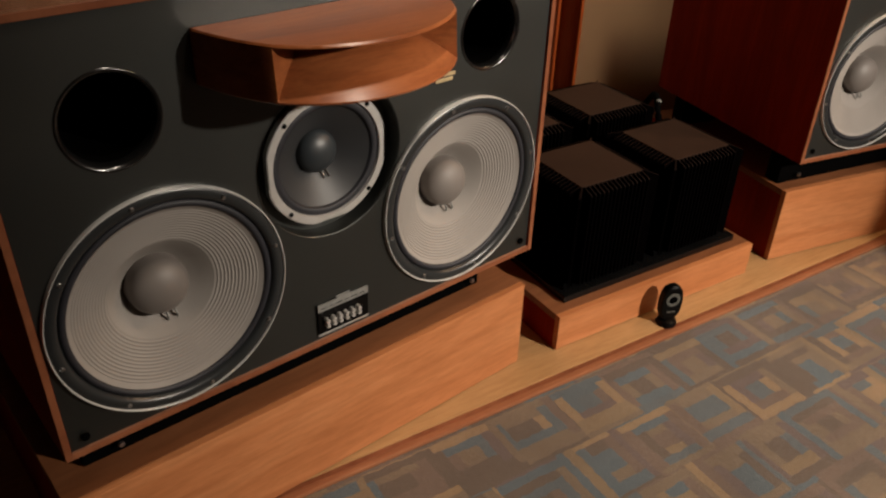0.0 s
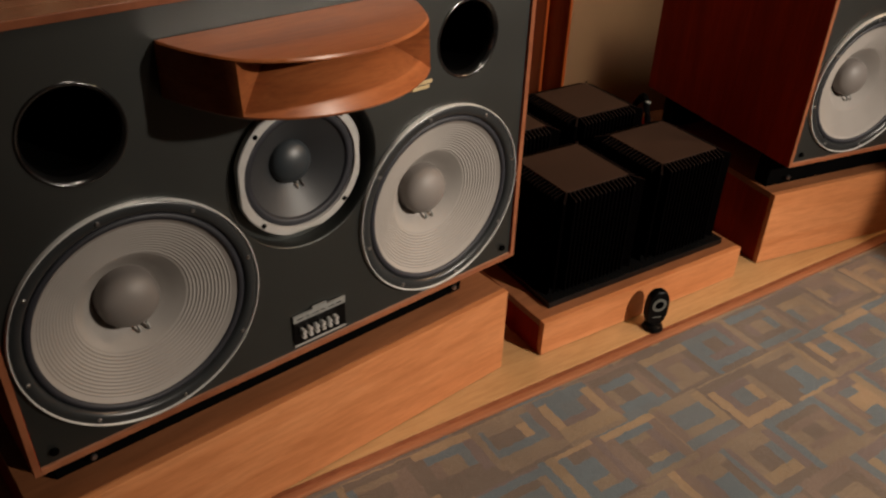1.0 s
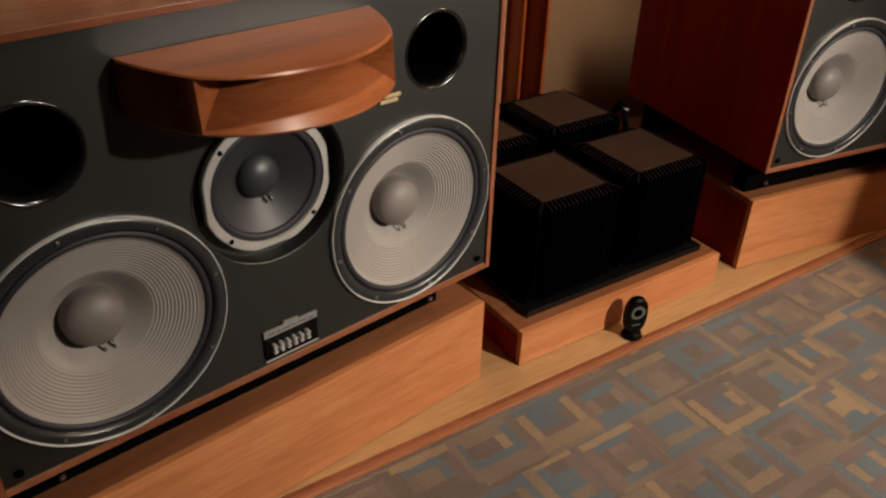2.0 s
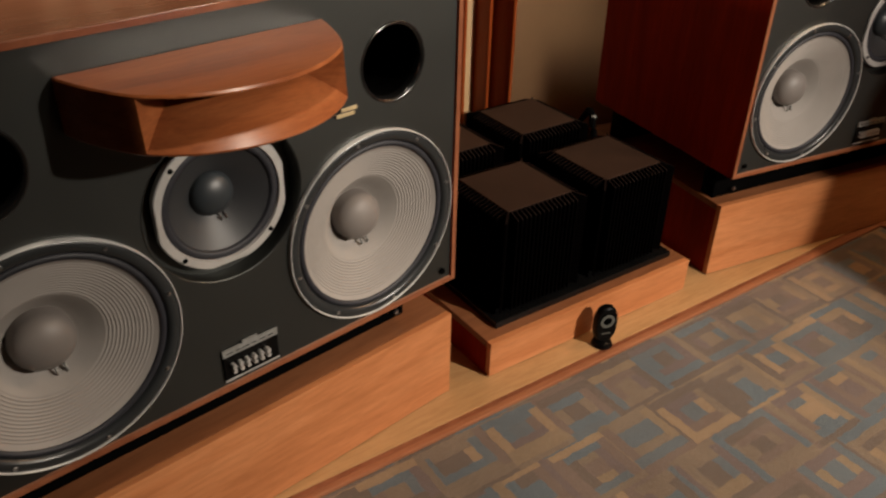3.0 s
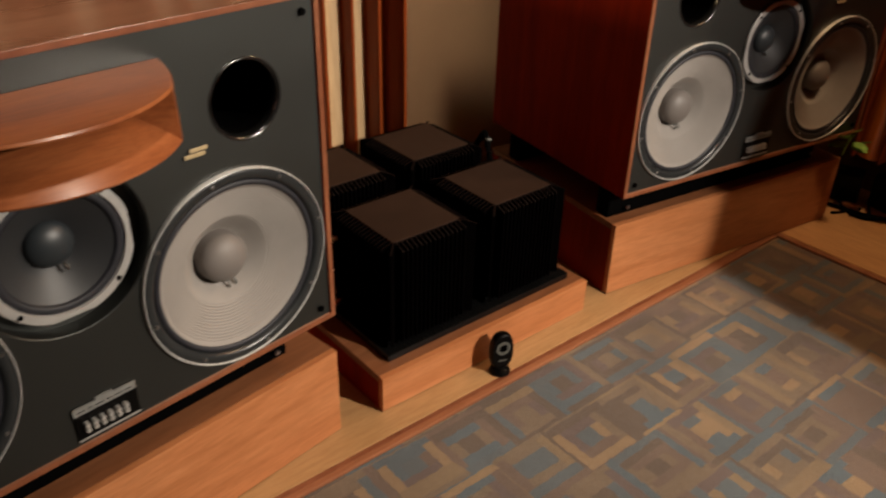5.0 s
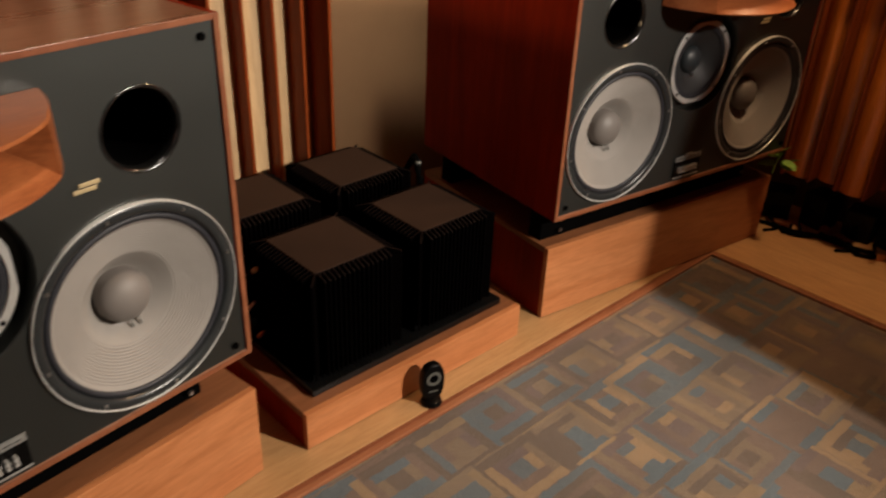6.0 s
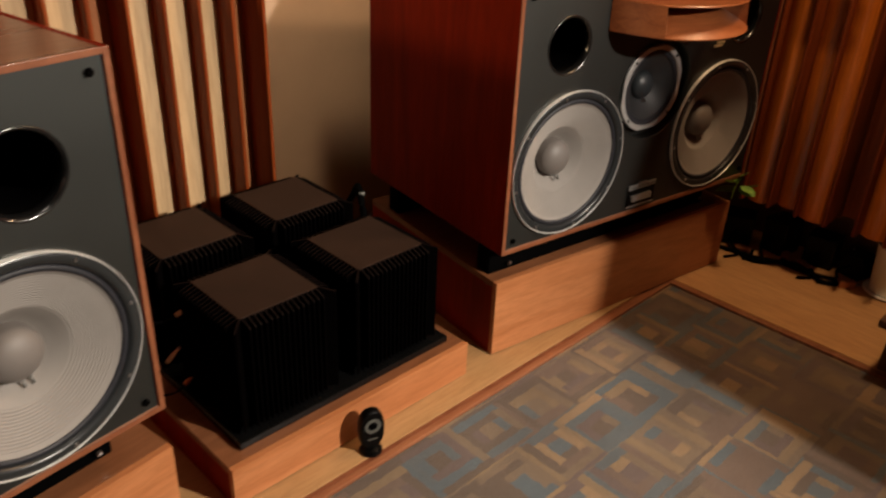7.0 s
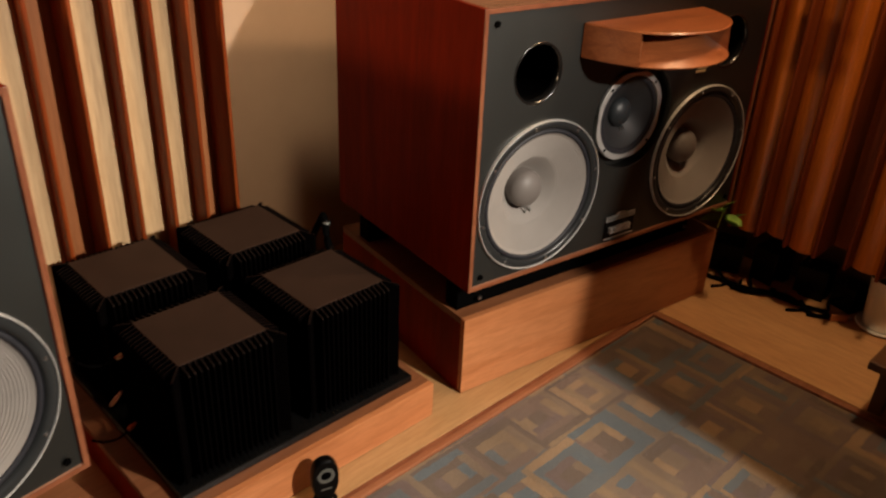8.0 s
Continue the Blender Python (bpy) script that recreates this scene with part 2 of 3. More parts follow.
def thing(name, m, label, category, group="", kind=""):
    ob = new(name)
    ob.empty_display_size = 0.05
    ob.matrix_world = m
    return tagged(ob, label, category, group, kind)


def structure(name, bm, material, label, smooth=None):
    return tagged(new(name, finish(name, bm, material, smooth)), label, name.split("_")[0], "", "structure")


def box(x0, x1, y0, y1, z0, z1, bevel=0.0, bm=None, segments=2):
    own = bm is None
    bm = bm or bmesh.new()
    vs = [bm.verts.new((x, y, z)) for z in (z0, z1) for y in (y0, y1) for x in (x0, x1)]
    fs = [bm.faces.new([vs[i] for i in f]) for f in ((0, 2, 3, 1), (4, 5, 7, 6), (0, 1, 5, 4), (1, 3, 7, 5), (3, 2, 6, 7), (2, 0, 4, 6))]
    if bevel:
        edges = {e for f in fs for e in f.edges}
        bmesh.ops.bevel(bm, geom=list(edges), offset=bevel, segments=segments, affect="EDGES", profile=0.6)
    return bm


def lathe(profile, n=64, bm=None, closed=False):
    """Revolve (radius, y) round the y axis; y grows into the cabinet."""
    bm = bm or bmesh.new()
    rings = []
    for r, y in profile:
        if r < 1e-6:
            rings.append([bm.verts.new((0, y, 0))])
        else:
            rings.append([bm.verts.new((r * math.cos(2 * math.pi * i / n), y, r * math.sin(2 * math.pi * i / n))) for i in range(n)])
    pairs = list(zip(rings, rings[1:])) + ([(rings[-1], rings[0])] if closed else [])
    for a, b in pairs:
        for i in range(n):
            j = (i + 1) % n
            if len(a) == 1 and len(b) == 1:
                continue
            if len(a) == 1:
                bm.faces.new((a[0], b[i], b[j]))
            elif len(b) == 1:
                bm.faces.new((a[i], b[0], a[j]))
            else:
                bm.faces.new((a[i], a[j], b[j], b[i]))
    return bm


def upright(profile, n=32):
    """Revolve (radius, z) round the z axis."""
    bm = lathe([(r, -z) for r, z in profile], n)
    bmesh.ops.rotate(bm, verts=bm.verts, cent=(0, 0, 0), matrix=Matrix.Rotation(radians(-90), 3, "X"))
    return bm


def tube(points, radius, n=8, steps=10):
    """A round cable through the points, smoothed."""
    pts = [Vector(p) for p in points]
    path = []
    for i in range(len(pts) - 1):
        p0, p1, p2, p3 = pts[max(i - 1, 0)], pts[i], pts[i + 1], pts[min(i + 2, len(pts) - 1)]
        for k in range(steps):
            s = k / steps
            path.append(0.5 * ((2 * p1) + (p2 - p0) * s + (2 * p0 - 5 * p1 + 4 * p2 - p3) * s * s + (3 * p1 - p0 - 3 * p2 + p3) * s ** 3))
    path.append(pts[-1])
    bm = bmesh.new()
    rings = []
    for i, c in enumerate(path):
        d = (path[min(i + 1, len(path) - 1)] - path[max(i - 1, 0)]).normalized()
        a = d.cross(Vector((0, 0, 1)) if abs(d.z) < 0.9 else Vector((1, 0, 0))).normalized()
        b = d.cross(a)
        rings.append([bm.verts.new(c + radius * (math.cos(2 * math.pi * k / n) * a + math.sin(2 * math.pi * k / n) * b)) for k in range(n)])
    for r, s in zip(rings, rings[1:]):
        for k in range(n):
            bm.faces.new((r[k], r[(k + 1) % n], s[(k + 1) % n], s[k]))
    bm.faces.new(rings[0])
    bm.faces.new(rings[-1])
    return bm


# ---- the room ----
FLOOR_Z = -0.010
CARPET_Z = -0.020
TOE = 8.27
structure("floor", box(-3.6, 3.0, -4.2, 1.5, -0.18, -0.041), MATTBLACK, "bare screed floor under the carpet and platform")
structure("carpet", box(-3.5, 1.71, -4.0, 0.012, -0.040, CARPET_Z, 0.003), CARPET, "patterned carpet in brown, tan and slate blue rectangles")
structure("platform", box(-3.5, 2.9, 0.051, 1.4, -0.040, FLOOR_Z, 0.0015), PLATFORM, "pale orange wooden platform along the wall")
structure("platform_return", box(1.741, 2.9, -4.0, 0.0505, -0.040, FLOOR_Z, 0.0015), RETURN, "pale wooden floor border beside the carpet")
structure("trim_front", box(-3.5, 1.7105, 0.0125, 0.036, -0.040, FLOOR_Z - 0.001, 0.004), TRIM, "reddish wooden edging along the carpet")
structure("trim_groove", box(-3.5, 1.74, 0.0365, 0.0505, -0.040, FLOOR_Z - 0.0035, 0.001), EDGE, "dark red strip between the edging and the platform")
structure("trim_side", box(1.711, 1.740, -4.0, 0.036, -0.040, FLOOR_Z - 0.001, 0.004), TRIM, "reddish wooden edging along the carpet")
structure("wall_back", box(-3.6, 3.0, 1.22, 1.42, -0.04, 2.6), PLASTER, "plain warm beige wall behind the loudspeakers")
structure("wall_side", box(2.42, 2.6, -4.2, 1.22, -0.04, 2.6), PANEL, "brown wood panelled side wall")
structure("wall_far", box(-3.7, -3.5, -4.2, 1.22, -0.04, 2.6), PANEL, "brown wood panelled wall")
structure("wall_behind", box(-3.5, 2.42, -4.3, -4.1, -0.04, 2.6), PANEL, "brown wood panelled wall")
structure("ceiling", box(-3.7, 2.6, -4.3, 1.42, 2.6, 2.7), CEIL, "plain pale ceiling")


# ---- sound diffusers: upright fins with wells of different depth ----
def column(pitch, front, deep, height, bulge):
    """One well's filling; its face is flat, or rounded outwards by bulge."""
    bm = bmesh.new()
    n = 10 if bulge else 1
    x0, x1 = 0.0075, pitch - 0.0075
    face = [(x0 + (x1 - x0) * i / n, front - bulge * (1 - (2 * i / n - 1) ** 2)) for i in range(n + 1)]
    outline = face + [(x1, deep), (x0, deep)]
    low, high = ([bm.verts.new((x, y, z)) for x, y in outline] for z in (0.001, height - 0.001))
    for i in range(len(outline)):
        k = (i + 1) % len(outline)
        bm.faces.new((low[i], low[k], high[k], high[i]))
    bm.faces.new(low)
    bm.faces.new(high)
    return bm


def diffuser(name, m, length, height, pitch, depths, well_mat, deep_mat, label, bulge=0.0):
    """Along local x, front at y = 0, wells going back to +y."""
    root = thing(name, m, label, "diffuser", "sound diffusers on the walls")
    deep = max(depths) + 0.012
    n = int(round(length / pitch))
    fin_mesh = finish("fin", box(-0.007, 0.007, 0, deep, 0, height, 0.005, None, 3), FIN, 40)
    for i in range(n + 1):
        part("fin", fin_mesh, FIN, root, at=Matrix.Translation((i * pitch, 0, 0)))
    made = {}
    for i in range(n):
        d = depths[i % len(depths)]
        if d not in made:
            # wells 0.1 or deeper take a darker wood, recess shade put into colour
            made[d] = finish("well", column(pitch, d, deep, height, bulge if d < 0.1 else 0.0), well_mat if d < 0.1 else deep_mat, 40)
        part("well", made[d], well_mat, root, at=Matrix.Translation((i * pitch, 0, 0)))
    part("backing", box(-0.006, n * pitch + 0.006, deep + 0.001, deep + 0.012, 0, height), FIN, root)
    return root


WELLS = [0.06, 0.12, 0.07, 0.065, 0.05, 0.12, 0.07, 0.065, 0.085, 0.125]
PITCH = 0.1125
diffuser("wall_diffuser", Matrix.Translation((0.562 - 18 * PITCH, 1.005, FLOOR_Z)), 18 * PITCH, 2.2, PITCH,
         [WELLS[(i + 2) % 10] for i in range(18)], WELL, DEEP_SHADE, "tall wooden sound diffuser, pale wells between dark reddish fins")
# deep wells reuse the dark fin wood, so the gaps' shade is in colour
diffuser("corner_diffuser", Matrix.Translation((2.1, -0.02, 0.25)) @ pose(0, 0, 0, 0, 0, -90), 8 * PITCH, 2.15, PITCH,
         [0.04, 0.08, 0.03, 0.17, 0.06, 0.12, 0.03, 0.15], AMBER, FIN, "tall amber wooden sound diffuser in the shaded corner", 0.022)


# ---- plinths ----
def plinth(m, x0, x1, y0, y1, z1, label):
    root = thing("plinth", m, label, "plinth", "loudspeaker plinths")
    part("front_board", box(x0, x1, y0, y0 + 0.02, 0.004, z1, 0.0015), CHERRY, root)
    # side boards hold the shade of the unlit sides in their colour
    part("side_board", box(x0, x0 + 0.02, y0 + 0.0205, y1, 0, z1 - 0.0225, 0.0015), WALNUT_SHADE, root, "side board, dark red from painted shade")
    part("side_board", box(x1 - 0.02, x1, y0 + 0.0205, y1, 0, z1 - 0.0225, 0.0015), WALNUT_SHADE, root, "side board, dark red from painted shade")
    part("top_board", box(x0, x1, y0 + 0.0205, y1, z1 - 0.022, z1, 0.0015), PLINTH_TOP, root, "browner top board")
    return root


S1 = pose(-1.519, -0.042, 0.4, 0, 0, TOE)
S2 = pose(0.777, 0.113, 0.4, 0, 0, -TOE)
plinth(pose(-1.519, -0.042, FLOOR_Z, 0, 0, TOE), -0.02, 1.226, 0.016, 0.78, 0.268 - FLOOR_Z, "long cherry veneered plinth under a loudspeaker")
plinth(pose(0.777, 0.113, FLOOR_Z, 0, 0, -TOE), 0.031, 1.235, 0.043, 0.8, 0.268 - FLOOR_Z, "long cherry veneered plinth under a loudspeaker")
plinth(Matrix.Translation((0, 0, FLOOR_Z)), -0.175, 0.675, 0.134, 0.96, 0.113 - FLOOR_Z, "low cherry veneered plinth under the amplifiers")


# ---- loudspeaker ----
W, H, D = 1.213, 0.808, 0.76
WOOFERS = [(0.248, 0.252), (0.959, 0.252)]
MID = (0.606, 0.436)
PORTS = [(0.2, 0.62), (1.02, 0.62)]


def pierced_board(w, h, holes, thick):
    """A flat board with round holes right through it, in the xz plane, front at y = 0."""
    cu = bpy.data.curves.new("outline", "CURVE")
    cu.dimensions, cu.fill_mode, cu.extrude = "2D", "BOTH", thick / 2
    outlines = [[(0, 0), (w, 0), (w, h), (0, h)]]
    for x, z, r in holes:
        outlines.append([(x + r * math.cos(2 * math.pi * i / 72), z + r * math.sin(2 * math.pi * i / 72)) for i in range(72)])
    for pts in outlines:
        sp = cu.splines.new("POLY")
        sp.points.add(len(pts) - 1)
        for q, (x, z) in zip(sp.points, pts):
            q.co = (x, z, 0, 1)
        sp.use_cyclic_u = True
    ob = new("outline", cu)
    me = bpy.data.meshes.new_from_object(ob.evaluated_get(bpy.context.evaluated_depsgraph_get()))
    bpy.data.objects.remove(ob)
    bpy.data.curves.remove(cu)
    bm = bmesh.new()
    bm.from_mesh(me)
    bmesh.ops.remove_doubles(bm, verts=bm.verts, dist=0.0001)
    bm.to_mesh(me)
    bm.free()
    me.transform(Matrix.Translation((0, thick / 2, 0)) @ Matrix.Rotation(radians(90), 4, "X"))
    return me


def add_woofer(root, x, z):
    at = Matrix.Translation((x, 0, z))
    frame_prof = [(0.228, 0.003), (0.2275, -0.004), (0.224, -0.006), (0.212, -0.006), (0.207, -0.003), (0.203, 0.006), (0.200, 0.02)]
    woofer = part("woofer", lathe(frame_prof, 96), FRAME, root, "eighteen inch woofer with a pale ribbed cone and black frame", 40, at)
    part("trim_ring", lathe([(0.2314, 0.003), (0.2314, -0.005), (0.2302, -0.0075), (0.2288, -0.0075), (0.2276, -0.005), (0.2276, 0.002)], 96), CHROME, woofer, "thin bright metal ring", 40)
    roll = [(0.2035, 0.006)] + [(0.1965 + 0.007 * math.cos(a), 0.005 - 0.006 * math.sin(a)) for a in [math.pi * k / 8 for k in range(9)]] + [(0.1880, 0.008)]
    part("surround", lathe(roll, 96), SURROUND, woofer, "dark foam surround", 60)
    cone = [(0.1895, 0.005), (0.186, 0.0075)]
    r = 0.180
    while r > 0.108:
        base = 0.010 + (0.184 - r) * 0.46
        cone += [(r, base), (r - 0.0022, base - 0.0003), (r - 0.0044, base + 0.0025)]
        r -= 0.0062
    cone += [(0.104, 0.047), (0.102, 0.0485), (0.082, 0.0680), (0.061, 0.0885), (0.056, 0.092)]
    part("cone", lathe(cone, 96), CONE, woofer, "pale grey brown paper cone with concentric ribs", 14)
    cap = [(0.0595, 0.092)] + [(0.0585 * math.cos(a), 0.068 - 0.038 * math.sin(a)) for a in [math.pi / 2 * k / 10 for k in range(11)]]
    cap[-1] = (0.0, 0.030)
    part("dust_cap", lathe(cap, 48), CAP, woofer, "domed dust cap", 60)
    bolt = finish("bolt", lathe([(0.0, -0.0095), (0.003, -0.0095), (0.0042, -0.008), (0.0042, -0.005)], 10), STEEL, 40)
    for i in range(8):
        a = radians(12 + 45 * i)
        part("bolt", bolt, STEEL, woofer, at=Matrix.Translation((0.2175 * math.cos(a), 0, 0.2175 * math.sin(a))))
    for dx in (0.004, 0.022):
        part("lead_wire", tube([(dx, 0.086, -0.0605), (dx + 0.001, 0.064, -0.067), (dx + 0.003, 0.064, -0.080)], 0.0026, 6, 4), STRIP, woofer)
    return woofer


def add_midrange(root, x, z):
    at = Matrix.Translation((x + 0.001, 0.019, z - 0.004))
    n = 120
    bm = bmesh.new()
    rings = [[], [], [], []]
    for i in range(n):
        a = 2 * math.pi * i / n
        # cast frame with four flats between its ears
        flat = 0.139 / max(abs(math.cos(((a + math.pi / 4) % (math.pi / 2)) - math.pi / 4)), 0.93) * 0.955
        out = min(0.1425, flat + 0.004)
        for ring, (rr, y) in zip(rings, ((out, 0.012), (out, -0.001), (out - 0.002, -0.003), (0.1255, -0.003))):
            ring.append(bm.verts.new((rr * math.cos(a), y, rr * math.sin(a))))
    inner = [bm.verts.new((0.1225 * math.cos(2 * math.pi * i / n), 0.006, 0.1225 * math.sin(2 * math.pi * i / n))) for i in range(n)]
    rings.append(inner)
    for p, q in zip(rings, rings[1:]):
        for i in range(n):
            bm.faces.new((p[i], p[(i + 1) % n], q[(i + 1) % n], q[i]))
    mid = part("midrange_driver", bm, SILVER, root, "recessed midrange driver with bare aluminium frame and dark cone", 40, at)
    roll = [(0.1245, 0.004)] + [(0.116 + 0.008 * math.cos(a), 0.004 - 0.004 * math.sin(a)) for a in [math.pi * k / 8 for k in range(9)]] + [(0.106, 0.007)]
    part("surround", lathe(roll, 72), SURROUND, mid, "dark surround", 60)
    part("cone", lathe([(0.109, 0.005), (0.102, 0.010), (0.075, 0.026), (0.055, 0.040), (0.040, 0.050)], 72), DARKCONE, mid, "dark grey paper cone", 40)
    part("dust_cap", lathe([(0.046, 0.048)] + [(0.0455 * math.cos(a), 0.044 - 0.028 * math.sin(a)) for a in [math.pi / 2 * k / 9 for k in range(9)]] + [(0, 0.016)], 40), DARKCAP, mid, "dark domed dust cap", 60)
    screw = finish("screw", lathe([(0.0, -0.0065), (0.003, -0.0065), (0.005, -0.005), (0.005, -0.002)], 10), MATTBLACK, 40)
    for i in range(4):
        a = radians(45 + 90 * i)
        part("screw", screw, MATTBLACK, mid, at=Matrix.Translation((0.1335 * math.cos(a), 0, 0.1335 * math.sin(a))))
    for dx in (0.006, 0.018):
        part("lead_wire", tube([(dx, 0.046, -0.044), (dx + 0.002, 0.034, -0.052), (dx + 0.004, 0.036, -0.060)], 0.002, 6, 4), STEEL, mid)
    part("recess", lathe([(0.168, 0.0012), (0.166, 0.003), (0.166, 0.040), (0.125, 0.041)], 72), BAFFLE, root, "round recess round the midrange driver", 40, Matrix.Translation((x, 0, z)))


def add_horn(root):
    """A half-round wooden horn; its mouth flares between two lips."""
    cx, half, top, low = 0.597, 0.249, 0.743, 0.648
    zc = (top + low) / 2

    def plan(phi, z):
        k = (z - low) / (top - low)
        depth = 0.236 + (0.225 - 0.236) * k
        c, s = math.cos(phi), math.sin(phi)
        x, y = half * c, -depth * abs(s)
        # the cheeks run nearly straight from the baffle to the corners of the mouth
        side, end = (-1, a0) if phi > a0 else (1, a1) if phi < a1 else (0, 0)
        if side:
            f = (math.pi - phi) / (math.pi - a0) if side < 0 else phi / a1
            lx = side * half + (half * math.cos(end) - side * half) * f
            x, y = x * 0.5 + lx * 0.5, y * 0.5 - depth * math.sin(end) * f * 0.5
        return cx + x, y

    a0, a1 = radians(138.6), radians(42)
    n, ns = 48, 14
    bm = bmesh.new()

    def v(x, y, z):
        return bm.verts.new((x, y, z))

    def strip(a, b):
        for i in range(len(a) - 1):
            bm.faces.new((a[i], a[i + 1], b[i + 1], b[i]))

    # outer plates, top and bottom, each one flat face
    for z in (top, low):
        phis = [math.pi * (1 - i / 72) for i in range(73)]
        dz = -0.003 if z == top else 0.003
        edge = [v(*plan(p, z + dz), z + dz) for p in phis]
        flat = [v(cx + (plan(p, z)[0] - cx) * 0.99, plan(p, z)[1] * 0.985, z) for p in phis]
        strip(edge, flat)
        bm.faces.new(flat)
    # closed cheeks beside the mouth
    lip, neck = 0.0425, 0.36

    def level(s, sign):
        """Upper and lower inner faces; the lower one sweeps up to a narrow throat under the top."""
        u = max(0.0, (s - neck) / (1 - neck))
        return zc + (0.030 + (lip - 0.030) * u if sign > 0 else 0.022 - (0.022 + lip) * u ** 1.7)

    for p0, p1 in ((math.pi, a0), (a1, 0.0)):
        phis = [p0 + (p1 - p0) * i / 16 for i in range(17)]
        levels = [top - 0.003, zc + lip, zc - lip, low + 0.003]
        rows = [[v(*plan(p, z), z) for p in phis] for z in levels]
        for a, b in zip(rows, rows[1:]):
            strip(a, b)

    def inner(phi, s, sign):
        x, y = plan(phi, zc + sign * lip)
        return cx + (x - cx) * s, y * s, level(s, sign)

    phis = [a0 + (a1 - a0) * i / n for i in range(n + 1)]
    svals = [1 - (1 - neck) * i / ns for i in range(ns + 1)]
    for sign, z in ((1, top - 0.003), (-1, low + 0.003)):
        rim = [v(*plan(p, z), z) for p in phis]
        rows = [[v(*inner(p, s, sign)) for p in phis] for s in svals]
        strip(rim, rows[0])
        for a, b in zip(rows, rows[1:]):
            strip(a, b)
    for p in (a0, a1):
        strip([v(*inner(p, s, 1)) for s in svals], [v(*inner(p, s, -1)) for s in svals])
    strip([v(*inner(p, svals[-1], 1)) for p in phis], [v(*inner(p, svals[-1], -1)) for p in phis])
    bmesh.ops.remove_doubles(bm, verts=bm.verts, dist=0.0002)
    part("horn", bm, HORN, root, "half-round oiled wooden horn with a flared mouth", 35)


def loudspeaker(m):
    root = thing("loudspeaker", m, "wide walnut studio loudspeaker, charcoal baffle with two pale woofers", "loudspeaker", "pair of loudspeakers")
    e = 0.0135
    # sides darker and redder than the top: shade painted into the veneer
    part("side_panel", box(0, e, 0.0, D, 0, H, 0.0015), WALNUT_SHADE, root, "walnut side, dark red from painted shade")
    part("side_panel", box(W - e, W, 0.0, D, 0, H, 0.0015), WALNUT_SHADE, root, "walnut side, dark red from painted shade")
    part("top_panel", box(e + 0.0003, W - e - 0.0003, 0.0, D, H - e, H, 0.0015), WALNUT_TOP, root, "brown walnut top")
    part("bottom_panel", box(e + 0.0003, W - e - 0.0003, 0.0, D, 0, e, 0.0015), WALNUT_TOP, root)
    part("back_panel", box(e + 0.0005, W - e - 0.0005, D - 0.025, D - 0.006, e + 0.0005, H - e - 0.0005), MATTBLACK, root)
    # a paler edging runs round the front
    f = 0.0125
    part("edging", box(0, f, -0.0035, -0.0003, 0, H, 0.001), EDGE, root)
    part("edging", box(W - f, W, -0.0035, -0.0003, 0, H, 0.001), EDGE, root)
    part("edging", box(f + 0.0002, W - f - 0.0002, -0.0035, -0.0003, 0, f, 0.001), EDGE, root)
    part("edging", box(f + 0.0002, W - f - 0.0002, -0.0035, -0.0003, H - f, H, 0.001), EDGE, root)
    holes = [(x - e, z - e, 0.222) for x, z in WOOFERS] + [(MID[0] - e, MID[1] - e, 0.167)] + [(x - e, z - e, 0.083) for x, z in PORTS]
    me = pierced_board(W - 2 * e - 0.001, H - 2 * e - 0.001, holes, 0.02)
    me.materials.append(BAFFLE)
    part("baffle", me, BAFFLE, root, "satin charcoal painted baffle", at=Matrix.Translation((e + 0.0005, 0.003, e + 0.0005)))
    for x, z in WOOFERS:
        add_woofer(root, x, z)
    add_midrange(root, *MID)
    for x, z in PORTS:
        prof = [(0.0865, 0.003), (0.0850, 0.001), (0.0825, 0.0008), (0.0795, 0.003), (0.0770, 0.007), (0.0756, 0.013), (0.0752, 0.022)]
        tube_prof = [(0.0752, 0.022), (0.0752, 0.20), (0.0, 0.20)]
        port = part("port_tube", lathe(tube_prof, 64), MATTBLACK, root, "deep black bass port", 40, Matrix.Translation((x, 0, z)))
        part("port_lip", lathe(prof, 64), PORT, port, "rounded glossy lip", 60)
    add_horn(root)
    # terminal strip
    px, pz = 0.614, 0.06
    plate = part("control_plate", box(px - 0.066, px + 0.066, -0.003, -0.0002, 0.03, 0.089, 0.001), BLACK, root, "black recessed terminal plate with silver posts")
    part("name_strip", box(px - 0.066, px + 0.066, -0.0042, -0.0002, 0.0895, 0.1075, 0.0006), STRIP, plate, "silver strip with small dark marks")
    part("name_tab", box(px - 0.018, px + 0.018, -0.0042, -0.0002, 0.1078, 0.1145, 0.0006), STRIP, plate)
    for i, (x, w) in enumerate(((-0.058, 0.017), (-0.036, 0.010), (-0.022, 0.019), (0.002, 0.012), (0.019, 0.018), (0.042, 0.014))):
        part("mark", box(px + x, px + x + w, -0.0046, -0.0043, 0.0965, 0.0985), MATTBLACK, plate)
    part("lower_strip", box(px - 0.066, px + 0.066, -0.0042, -0.0002, 0.0262, 0.0295, 0.0005), SILVER, plate)
    post = bmesh.new()
    lathe([(0.0, -0.016), (0.0045, -0.016), (0.005, -0.014), (0.005, -0.003)], 14, post)
    post_mesh = finish("post", post, SILVER, 40)
    for i in range(6):
        part("post", post_mesh, SILVER, plate, at=Matrix.Translation((px - 0.047 + i * 0.0165, 0, 0.066)))
        part("post", post_mesh, SILVER, plate, at=Matrix.Translation((px - 0.047 + i * 0.0165, 0, 0.054)))
    # grille sockets
    knob = finish("grille_socket", lathe([(0.0, -0.004), (0.005, -0.005), (0.008, -0.0045), (0.0085, -0.0005)], 20), MATTBLACK, 40)
